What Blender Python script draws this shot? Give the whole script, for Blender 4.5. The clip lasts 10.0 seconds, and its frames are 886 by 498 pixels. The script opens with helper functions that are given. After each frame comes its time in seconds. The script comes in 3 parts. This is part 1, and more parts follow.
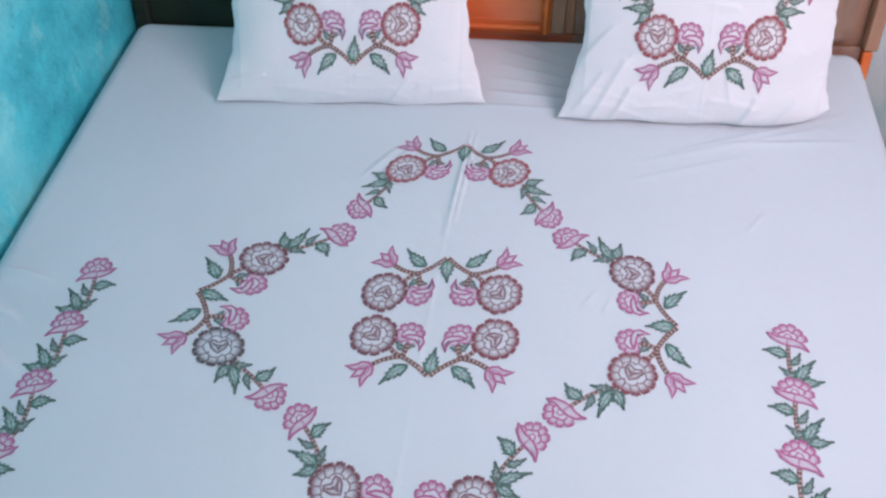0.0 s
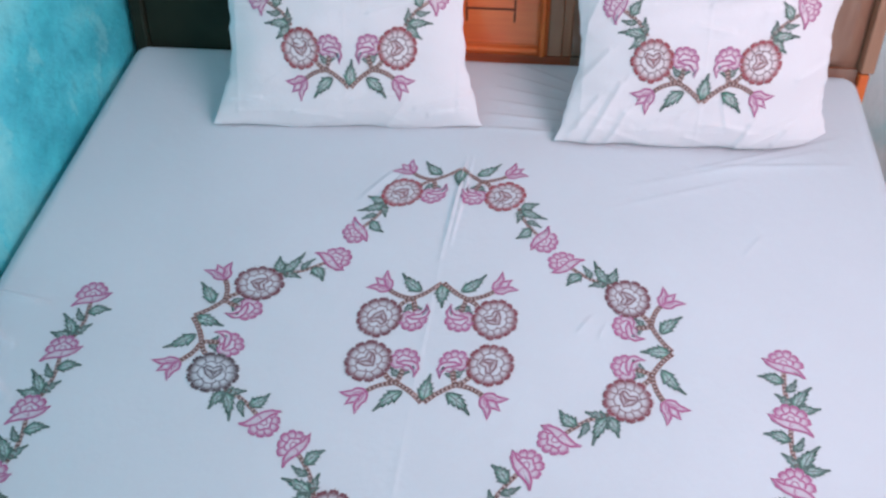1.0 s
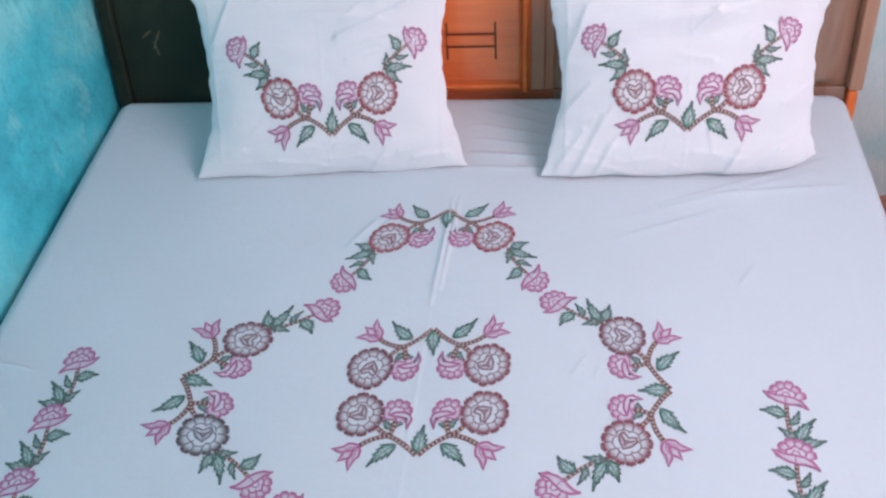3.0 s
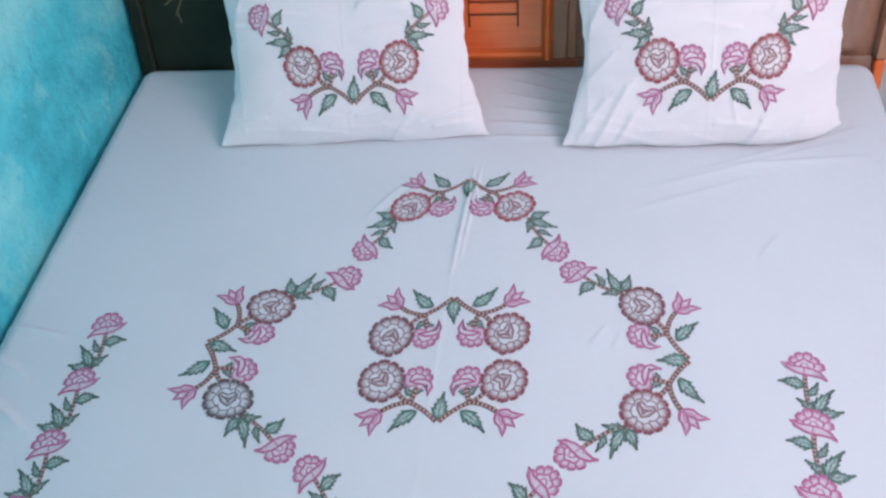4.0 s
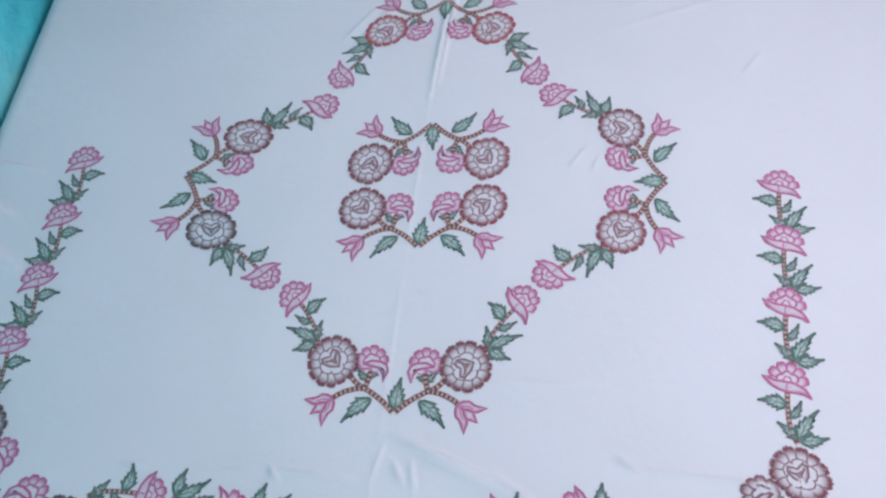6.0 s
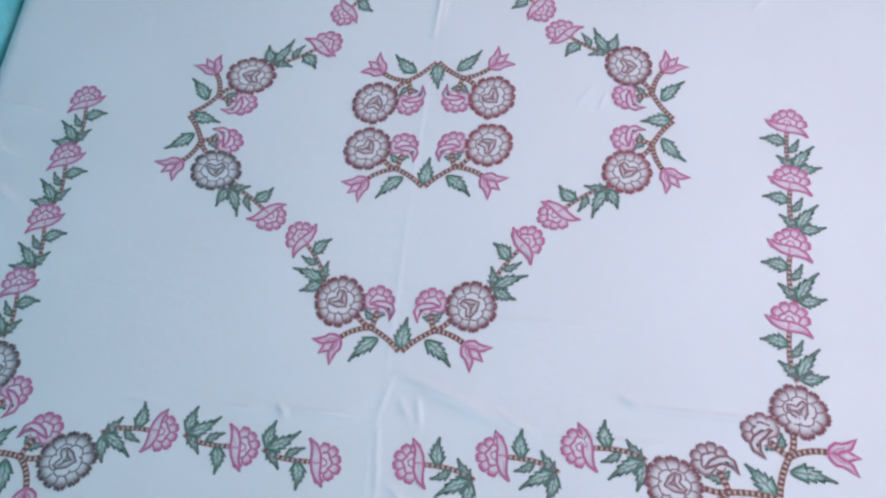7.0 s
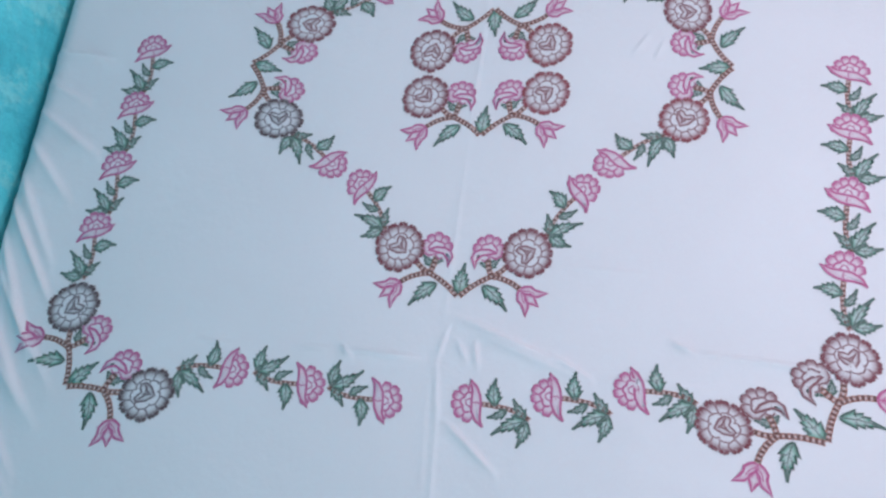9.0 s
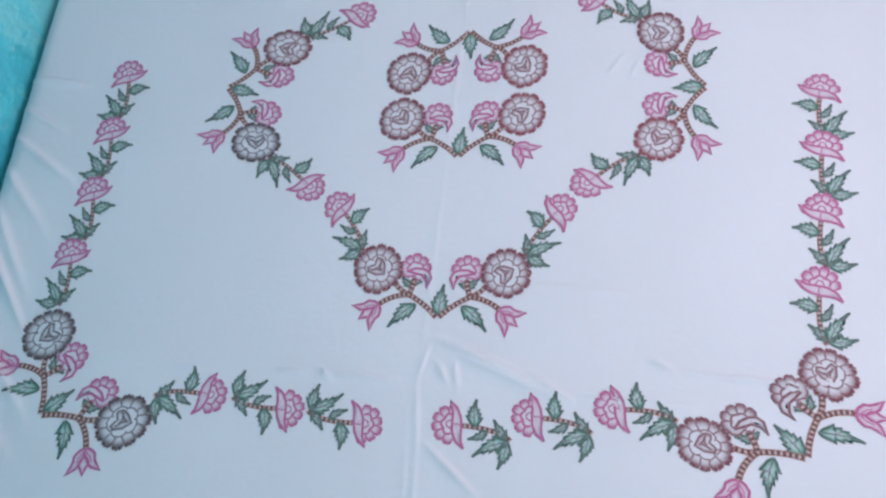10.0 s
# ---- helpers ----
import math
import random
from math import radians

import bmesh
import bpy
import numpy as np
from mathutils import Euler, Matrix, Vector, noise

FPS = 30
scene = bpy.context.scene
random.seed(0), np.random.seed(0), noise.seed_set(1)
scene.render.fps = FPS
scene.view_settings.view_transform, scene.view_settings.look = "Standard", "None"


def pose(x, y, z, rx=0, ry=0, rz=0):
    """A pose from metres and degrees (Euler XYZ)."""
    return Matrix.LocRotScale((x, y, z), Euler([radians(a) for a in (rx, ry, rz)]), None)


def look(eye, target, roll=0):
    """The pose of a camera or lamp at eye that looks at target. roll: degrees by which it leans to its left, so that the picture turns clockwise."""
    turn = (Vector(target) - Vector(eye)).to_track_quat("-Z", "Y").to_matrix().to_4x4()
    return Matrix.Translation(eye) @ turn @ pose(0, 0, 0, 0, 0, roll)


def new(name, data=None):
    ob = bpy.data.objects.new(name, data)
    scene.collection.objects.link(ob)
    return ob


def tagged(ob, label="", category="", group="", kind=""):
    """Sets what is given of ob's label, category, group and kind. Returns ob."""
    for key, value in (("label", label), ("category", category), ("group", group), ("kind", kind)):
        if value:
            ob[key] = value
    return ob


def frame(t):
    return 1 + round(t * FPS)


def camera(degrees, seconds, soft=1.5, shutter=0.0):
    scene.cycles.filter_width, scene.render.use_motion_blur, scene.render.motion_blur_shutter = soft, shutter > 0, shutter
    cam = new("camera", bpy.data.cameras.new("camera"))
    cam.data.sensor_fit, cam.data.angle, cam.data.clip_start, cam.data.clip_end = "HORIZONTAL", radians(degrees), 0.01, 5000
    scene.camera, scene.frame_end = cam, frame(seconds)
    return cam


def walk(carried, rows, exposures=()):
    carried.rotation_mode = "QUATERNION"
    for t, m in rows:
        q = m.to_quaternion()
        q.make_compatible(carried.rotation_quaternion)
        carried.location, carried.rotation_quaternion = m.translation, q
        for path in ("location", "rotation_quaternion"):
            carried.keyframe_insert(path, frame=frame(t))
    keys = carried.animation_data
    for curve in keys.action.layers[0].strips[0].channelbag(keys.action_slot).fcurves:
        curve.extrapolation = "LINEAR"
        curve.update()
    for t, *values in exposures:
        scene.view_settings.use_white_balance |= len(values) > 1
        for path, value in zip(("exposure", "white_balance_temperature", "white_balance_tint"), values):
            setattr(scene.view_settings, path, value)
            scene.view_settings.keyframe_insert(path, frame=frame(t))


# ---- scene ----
cam = camera(55.5, 10.0, soft=2.5, shutter=0.3)
PATH = [
    (0, (0.1449, -0.7492, 1.863), (-0.0334, 0.4865, 0.3005), -2.56),
    (0.2, (0.1534, -0.749, 1.8706), (-0.0118, 0.5014, 0.3185), -2.37),
    (0.5, (0.1576, -0.7415, 1.8705), (0.008, 0.5292, 0.3333), -2.09),
    (0.8, (0.1615, -0.7319, 1.8766), (0.0022, 0.5312, 0.3342), -2.05),
    (1, (0.1586, -0.7275, 1.8776), (-0.0291, 0.5295, 0.3334), -2.77),
    (1.2, (0.1684, -0.7236, 1.8654), (-0.0717, 0.5394, 0.3333), -4.37),
    (1.5, (0.1604, -0.7172, 1.8626), (-0.0824, 0.5859, 0.365), -3.92),
    (1.8, (0.1639, -0.7081, 1.8602), (-0.0476, 0.6085, 0.3696), -3.55),
    (2, (0.1723, -0.7023, 1.852), (-0.0151, 0.6344, 0.3761), -3.75),
    (2.2, (0.1825, -0.695, 1.8618), (0.0166, 0.6503, 0.3912), -3.54),
    (2.5, (0.1969, -0.6809, 1.8716), (0.039, 0.647, 0.3844), -4.11),
    (2.7, (0.2016, -0.6788, 1.8756), (0.0187, 0.635, 0.3788), -5.45),
    (3.8, (0.1997, -0.6765, 1.8874), (-0.0579, 0.5856, 0.3574), -7.39),
    (4, (0.1987, -0.6817, 1.8915), (-0.0623, 0.5551, 0.3416), -8.21),
    (4.2, (0.2061, -0.6789, 1.8836), (-0.0445, 0.5305, 0.3105), -8.64),
    (4.5, (0.2093, -0.6805, 1.8866), (-0.0131, 0.4922, 0.2818), -8.06),
    (4.8, (0.2181, -0.6835, 1.886), (0.0209, 0.4383, 0.242), -7.57),
    (5, (0.2157, -0.6829, 1.8895), (0.0171, 0.4231, 0.235), -7.72),
    (5.2, (0.2139, -0.6866, 1.8903), (0.0004, 0.3463, 0.1911), -9.38),
    (5.5, (0.2103, -0.6877, 1.8899), (-0.0082, 0.2831, 0.155), -9.84),
    (5.8, (0.2133, -0.6872, 1.8885), (-0.0035, 0.2349, 0.127), -10.43),
    (6, (0.2125, -0.689, 1.886), (-0.0089, 0.2162, 0.1163), -11.02),
    (6.2, (0.2121, -0.6857, 1.8878), (-0.0122, 0.1876, 0.1026), -11.45),
    (7.3, (0.2054, -0.6795, 1.8948), (-0.0156, 0.0447, 0.0436), -14.17),
    (7.5, (0.2066, -0.6776, 1.8946), (-0.0064, 0.0208, 0.0327), -14.43),
    (7.8, (0.2, -0.6766, 1.9), (-0.0181, 0.0016, 0.0312), -15.1),
    (8, (0.199, -0.6813, 1.8916), (-0.0227, -0.0225, 0.0162), -15.75),
    (8.2, (0.1996, -0.6803, 1.9121), (-0.0101, -0.0316, 0.0319), -14.8),
    (8.5, (0.2004, -0.6809, 1.9253), (-0.0719, -0.0527, 0.0461), -19.7),
    (8.7, (0.1996, -0.679, 1.9288), (-0.0772, -0.0541, 0.0492), -20.02),
    (9, (0.194, -0.6778, 1.9406), (-0.1343, -0.0656, 0.0651), -24.21),
    (9.3, (0.1994, -0.6817, 1.9359), (-0.1512, -0.0672, 0.0652), -26.29),
    (9.5, (0.2022, -0.6834, 1.932), (-0.1139, -0.039, 0.0652), -23.12),
    (9.7, (0.2025, -0.6819, 1.9327), (-0.1, -0.0295, 0.0664), -21.92),
    (10, (0.202, -0.68, 1.9378), (-0.0885, -0.013, 0.0748), -20.65),
]
walk(cam, [(t, look(eye, target, roll)) for t, eye, target, roll in PATH], exposures=[(0.0, -0.27, 6500, 21), (10.0, -0.27, 6500, 21)])

# ---- light ----
world = bpy.data.worlds.new("sky")
scene.world = world
world.use_nodes = True
wn = world.node_tree.nodes
sky = wn.new("ShaderNodeTexSky")
sky.sky_type, sky.sun_disc, sky.sun_elevation, sky.sun_rotation = "NISHITA", False, radians(40), radians(90)
world.node_tree.links.new(sky.outputs[0], wn["Background"].inputs[0])
wn["Background"].inputs[1].default_value = 0.12


def area_light(name, eye, target, w, h, power, color):
    data = bpy.data.lights.new(name, "AREA")
    data.shape, data.size, data.size_y, data.energy, data.color = "RECTANGLE", w, h, power, color
    ob = new(name, data)
    ob.matrix_world = look(eye, target)
    return ob


# key light in an assumed, unseen side opening, set to throw shadows leftwards
area_light("side_key_light", (1.60, -0.35, 2.15), (0.3, 0.9, 0.95), 1.5, 1.0, 54, (1.0, 0.85, 0.895))
# unseen fill added beyond the foot, cyan to cool the left side
area_light("foot_fill_light", (-0.15, -3.15, 1.30), (0.0, 0.6, 0.75), 1.1, 1.9, 22, (0.42, 0.97, 1.0))

# ---- plan, metres ----
FLOOR = -0.06              # floor under the bed
TOP = 0.55                 # top of the sheet
LEFT, RIGHT = -0.885, 0.938
BACK, FRONT = 0.992, -1.03
WALL_L, WALL_B, WALL_R, WALL_F, CEIL = -0.900, 1.235, 1.55, -3.1, 2.9


# ---- materials ----
def material(name):
    m = bpy.data.materials.new(name)
    m.use_nodes = True
    return m, m.node_tree.nodes, m.node_tree.links, m.node_tree.nodes["Principled BSDF"]


def noise_tex(n, l, scale, detail=4.0, stretch=(1, 1, 1), coord="Object", rough=0.55):
    tc, mp, tx = n.new("ShaderNodeTexCoord"), n.new("ShaderNodeMapping"), n.new("ShaderNodeTexNoise")
    mp.inputs["Scale"].default_value = stretch
    tx.inputs["Scale"].default_value, tx.inputs["Detail"].default_value, tx.inputs["Roughness"].default_value = scale, detail, rough
    l.new(tc.outputs[coord], mp.inputs[0])
    l.new(mp.outputs[0], tx.inputs[0])
    return tx.outputs["Fac"]


def ramp(n, l, fac, stops):
    r = n.new("ShaderNodeValToRGB")
    while len(r.color_ramp.elements) < len(stops):
        r.color_ramp.elements.new(0.5)
    for e, (p, c) in zip(r.color_ramp.elements, stops):
        e.position, e.color = p, (*c, 1)
    l.new(fac, r.inputs[0])
    return r.outputs[0]


def mixed(n, l, fac, a, b, blend="MIX"):
    m = n.new("ShaderNodeMix")
    m.data_type, m.blend_type = "RGBA", blend
    for sock, v in ((m.inputs[0], fac), (m.inputs[6], a), (m.inputs[7], b)):
        if isinstance(v, (float, int)):
            sock.default_value = v
        elif isinstance(v, tuple):
            sock.default_value = (*v, 1)
        else:
            l.new(v, sock)
    return m.outputs[2]


def bumped(n, l, bsdf, height, strength, dist=0.01):
    b = n.new("ShaderNodeBump")
    b.inputs["Strength"].default_value, b.inputs["Distance"].default_value = strength, dist
    l.new(height, b.inputs["Height"])
    l.new(b.outputs[0], bsdf.inputs["Normal"])


CLOTH = (0.605, 0.635, 0.685)
CASE = (0.77, 0.715, 0.74)


def cloth(name, color, coord="Object"):
    m, n, l, b = material(name)
    stain = ramp(n, l, noise_tex(n, l, 3.5, 3, coord=coord), [(0.3, tuple(c * 0.965 for c in color)), (0.7, color)])
    weave = noise_tex(n, l, 420, 2, coord=coord)
    l.new(mixed(n, l, 0.05, stain, weave, "OVERLAY"), b.inputs["Base Color"])
    b.inputs["Roughness"].default_value = 0.85
    b.inputs["Sheen Weight"].default_value = 0.15
    bumped(n, l, b, noise_tex(n, l, 38, 5, coord=coord), 0.16, 0.008)
    return m


DYES = {}


def ink(name, color, under=CLOTH):
    """Block-print dye on the cloth: the mesh attribute "ink" is how much dye each place took."""
    m, n, l, b = material(name)
    DYES[m] = color
    at = n.new("ShaderNodeAttribute")
    at.attribute_name = "ink"
    blot = ramp(n, l, noise_tex(n, l, 170, 3), [(0.3, (0.93, 0.93, 0.93)), (0.6, (1, 1, 1))])
    mul = n.new("ShaderNodeMath")
    mul.operation, mul.use_clamp = "MULTIPLY", True
    soak = n.new("ShaderNodeMath")
    soak.operation = "POWER"
    soak.inputs[1].default_value = 0.68
    l.new(at.outputs["Fac"], soak.inputs[0])
    l.new(soak.outputs[0], mul.inputs[0])
    l.new(blot, mul.inputs[1])
    l.new(mixed(n, l, mul.outputs[0], under, color), b.inputs["Base Color"])
    b.inputs["Roughness"].default_value = 0.85
    return m


def plaster(name, deep, mid, pale):
    m, n, l, b = material(name)
    big = noise_tex(n, l, 2.2, 5, (1, 1, 1.3))
    col = ramp(n, l, big, [(0.36, deep), (0.5, mid), (0.66, pale)])
    fine = ramp(n, l, noise_tex(n, l, 14, 6, rough=0.7), [(0.35, (0.35, 0.35, 0.35)), (0.7, (0.66, 0.66, 0.66))])
    flake = ramp(n, l, noise_tex(n, l, 6.5, 8, (1, 1, 0.7), rough=0.72), [(0.55, (0, 0, 0)), (0.60, (1, 1, 1))])
    scuff = ramp(n, l, noise_tex(n, l, 9.0, 7, (1, 1.6, 0.8), rough=0.7), [(0.36, (1, 1, 1)), (0.41, (0, 0, 0))])
    fade = n.new("ShaderNodeMath")
    fade.operation = "MULTIPLY"
    fade.inputs[1].default_value = 0.55
    l.new(flake, fade.inputs[0])
    dim = n.new("ShaderNodeMath")
    dim.operation = "MULTIPLY"
    dim.inputs[1].default_value = 0.6
    l.new(scuff, dim.inputs[0])
    col = mixed(n, l, dim.outputs[0], mixed(n, l, fade.outputs[0], col, pale), deep)
    l.new(mixed(n, l, 0.5, col, fine, "OVERLAY"), b.inputs["Base Color"])
    b.inputs["Roughness"].default_value = 0.55
    bumped(n, l, b, noise_tex(n, l, 13, 7, rough=0.65), 0.8, 0.018)
    return m


def wood(name, dark, light, rough=0.35, stretch=(1.5, 14, 14), coat=0.3):
    m, n, l, b = material(name)
    col = ramp(n, l, noise_tex(n, l, 2.5, 6, stretch), [(0.3, dark), (0.7, light)])
    patch = ramp(n, l, noise_tex(n, l, 5, 3), [(0.3, (0.42, 0.42, 0.42)), (0.7, (0.58, 0.58, 0.58))])
    l.new(mixed(n, l, 0.5, col, patch, "OVERLAY"), b.inputs["Base Color"])
    b.inputs["Roughness"].default_value, b.inputs["Coat Weight"].default_value = rough, coat
    bumped(n, l, b, noise_tex(n, l, 9, 5, stretch), 0.08, 0.004)
    return m


M_SHEET = cloth("white_cotton_sheet", CLOTH)
M_PILLOW = cloth("white_cotton_pillowcase", CASE)
ROSE_CRIMSON = ink("dye_rose_crimson", (0.28, 0.004, 0.018))
ROSE_RED = ink("dye_rose_red", (0.19, 0.005, 0.020))
ROSE_PLUM = ink("dye_rose_plum", (0.135, 0.006, 0.020))
ROSE_DARK = ink("dye_rose_dark", (0.05, 0.016, 0.022))
LINE_GREY = ink("dye_petal_lines", (0.055, 0.02, 0.04))
PINK = ink("dye_pink", (0.37, 0.018, 0.165))
GREEN = ink("dye_green", (0.001, 0.060, 0.036))
GREEN_WASH = ink("dye_green_wash", (0.004, 0.23, 0.135))
BROWN = ink("dye_brown", (0.30, 0.07, 0.02))
BAND = ink("dye_brown_bands", (0.10, 0.02, 0.01))
ON_CASE = {m: ink(m.name + "_on_pillowcase", c, CASE) for m, c in list(DYES.items())}
M_WALL_L = plaster("teal_distemper", (0.025, 0.41, 0.49), (0.065, 0.58, 0.66), (0.23, 0.68, 0.70))
M_WALL_B = plaster("pale_blue_distemper", (0.66, 0.88, 0.90), (0.82, 0.93, 0.94), (0.87, 0.93, 0.94))
M_CEIL = plaster("whitewash", (0.74, 0.76, 0.76), (0.78, 0.8, 0.8), (0.82, 0.83, 0.83))
M_WOOD = wood("orange_varnished_wood", (0.76, 0.125, 0.024), (0.90, 0.21, 0.045), 0.45, coat=0.1)
M_GROOVE = wood("dark_line_wood", (0.10, 0.018, 0.006), (0.16, 0.032, 0.01), 0.7, coat=0.0)
M_STILE = wood("brown_stile_wood", (0.30, 0.095, 0.045), (0.42, 0.15, 0.075), 0.5, (14, 14, 1.5), 0.1)
# wood darkened to carry the shade of the gap behind the sheet
M_GAP = wood("gap_shade_wood", (0.34, 0.06, 0.018), (0.46, 0.10, 0.03), 0.5, coat=0.1)
# pinkish brown: the post's reflection is mixed into its wood colour
M_POST = wood("post_wood_with_reflection", (0.40, 0.19, 0.12), (0.52, 0.27, 0.17), stretch=(14, 14, 1.5))
M_LACQUER = wood("brown_lacquer", (0.25, 0.12, 0.08), (0.37, 0.20, 0.14), 0.22, (10, 10, 1.5), 1.0)
M_BLACK = wood("black_green_panel", (0.010, 0.013, 0.007), (0.022, 0.026, 0.014), 0.62, (3, 3, 3), 0.0)
M_BLACK.node_tree.nodes["Principled BSDF"].inputs["Specular IOR Level"].default_value = 0.25
M_SCRATCH = wood("worn_panel_brown", (0.10, 0.06, 0.035), (0.15, 0.10, 0.06), 0.6, (3, 3, 3), 0.0)
M_MATTRESS = cloth("mattress_ticking", (0.55, 0.5, 0.45))
M_GROUT = plaster("grey_grout", (0.26, 0.19, 0.16), (0.34, 0.25, 0.21), (0.38, 0.29, 0.25))


def tile_material():
    m, n, l, b = material("red_brown_tile")
    col = ramp(n, l, noise_tex(n, l, 5, 6, (1, 3.5, 1)), [(0.3, (0.24, 0.12, 0.09)), (0.48, (0.46, 0.18, 0.12)), (0.6, (0.55, 0.28, 0.21)), (0.75, (0.66, 0.52, 0.46))])
    info = n.new("ShaderNodeObjectInfo")
    tint = ramp(n, l, info.outputs["Random"], [(0.0, (0.42, 0.42, 0.42)), (1.0, (0.58, 0.58, 0.58))])
    l.new(mixed(n, l, 0.6, col, tint, "OVERLAY"), b.inputs["Base Color"])
    b.inputs["Roughness"].default_value = 0.3
    return m


M_TILE = tile_material()


# ---- mesh helpers ----
def mesh_object(name, verts, faces, mats, index=None, smooth=True, parent=None, at=(0, 0, 0), label=""):
    me = bpy.data.meshes.new(name)
    at = Vector(at)
    me.from_pydata([tuple(Vector(v) - at) for v in verts], [], faces)
    for m in mats:
        me.materials.append(m)
    if index is not None:
        me.polygons.foreach_set("material_index", index)
    me.polygons.foreach_set("use_smooth", [smooth] * len(me.polygons))
    me.update()
    ob = new(name, me)
    if parent is not None:
        ob.parent = parent
        base = parent.location + (parent.parent.location if parent.parent else Vector((0, 0, 0)))
        ob.location = at - base
    else:
        ob.location = at
    if label:
        tagged(ob, label)
    return ob


def part(name, bm, mat, parent, label="", smooth=False):
    me = bpy.data.meshes.new(name)
    bm.normal_update()
    bm.to_mesh(me)
    bm.free()
    me.materials.append(mat)
    me.polygons.foreach_set("use_smooth", [smooth] * len(me.polygons))
    ob = new(name, me)
    ob.parent = parent
    if label:
        tagged(ob, label)
    return ob


def box_bm(x0, x1, y0, y1, z0, z1, bevel=0.0, segs=2):
    bm = bmesh.new()
    bmesh.ops.create_cube(bm, size=1, matrix=Matrix.LocRotScale(((x0 + x1) / 2, (y0 + y1) / 2, (z0 + z1) / 2), None, (x1 - x0, y1 - y0, z1 - z0)))
    if bevel:
        bmesh.ops.bevel(bm, geom=bm.edges[:], offset=bevel, segments=segs, profile=0.6, affect="EDGES")
    return bm


def structure(name, bm, mat, label, category):
    return tagged(part(name, bm, mat, None), label, category, kind="structure")


# ---- room ----
T = 0.15
SPREAD = 0.036              # the side wall stands slightly askew to the bed, wider at its foot
wall_w = box_bm(WALL_L - T, WALL_L, WALL_F - T, WALL_B + T, FLOOR - 0.05, CEIL + 0.1)
for v in wall_w.verts:
    v.co.x -= SPREAD * (0.95 - v.co.y)
structure("wall_west", wall_w, M_WALL_L, "patchy teal painted plaster wall beside the bed", "wall")
structure("wall_north", box_bm(WALL_L + 0.012, WALL_R, WALL_B, WALL_B + T, FLOOR - 0.05, CEIL + 0.1), M_WALL_B, "pale blue painted plaster wall behind the headboard", "wall")
# opening added out of view, round the side key light
wall_e = bmesh.new()
for x0, x1, y0, y1, z0, z1 in ((WALL_R, WALL_R + T, WALL_F - T, -1.15, FLOOR - 0.05, CEIL + 0.1), (WALL_R, WALL_R + T, 0.45, WALL_B + T, FLOOR - 0.05, CEIL + 0.1),
                               (WALL_R, WALL_R + T, -1.15, 0.45, FLOOR - 0.05, 1.6), (WALL_R, WALL_R + T, -1.15, 0.45, 2.70, CEIL + 0.1)):
    bmesh.ops.create_cube(wall_e, size=1, matrix=Matrix.LocRotScale(((x0 + x1) / 2, (y0 + y1) / 2, (z0 + z1) / 2), None, (x1 - x0, y1 - y0, z1 - z0)))
structure("wall_east", wall_e, M_WALL_B, "pale blue plaster wall with an added opening for the key light", "wall")
# opening added behind the camera, where the fill light stands
wall_s = bmesh.new()
for x0, x1, y0, y1, z0, z1 in ((WALL_L - 0.145, -0.75, WALL_F - T, WALL_F, FLOOR - 0.05, CEIL + 0.1), (0.45, WALL_R, WALL_F - T, WALL_F, FLOOR - 0.05, CEIL + 0.1),
                               (-0.75, 0.45, WALL_F - T, WALL_F, 2.45, CEIL + 0.1)):
    bmesh.ops.create_cube(wall_s, size=1, matrix=Matrix.LocRotScale(((x0 + x1) / 2, (y0 + y1) / 2, (z0 + z1) / 2), None, (x1 - x0, y1 - y0, z1 - z0)))
structure("wall_south", wall_s, M_WALL_B, "pale blue plaster wall with an added opening for the fill light", "wall")
structure("ceiling", box_bm(WALL_L - 0.15, WALL_R, WALL_F, WALL_B, CEIL, CEIL + 0.1), M_CEIL, "whitewashed ceiling over the bedroom", "ceiling")
floor = structure("floor", box_bm(WALL_L - 0.15, WALL_R, WALL_F, WALL_B, FLOOR - 0.05, FLOOR - 0.004), M_GROUT, "red-brown stone tile floor beside the bed", "floor")


# ---- bed frame and headboard ----
bed = tagged(new("bed"), "double bed with a varnished wooden headboard leaning back", "bed")
bed.location = (0, 0, 0)
LEAN_BACK = pose(0, 0.985, TOP, -19, 0, 0)   # headboard plane: x across, y into the wood, z up the board


board = part("headboard", box_bm(-0.875, 0.955, 0.022, 0.045, -0.42, 0.50, 0.004), M_WOOD, bed, "varnished orange-brown wooden headboard")
board.matrix_basis = LEAN_BACK
# side panels: the left one coloured near-black, the right one brown
part("dark_panel", box_bm(-0.845, -0.16, 0.006, 0.022, -0.12, 0.46, 0.006, 3), M_BLACK, board, "near-black glossy panel")
part("dark_post", box_bm(-0.883, -0.843, -0.006, 0.03, -0.42, 0.50, 0.012, 4), M_BLACK, board, "dark rounded edge post")


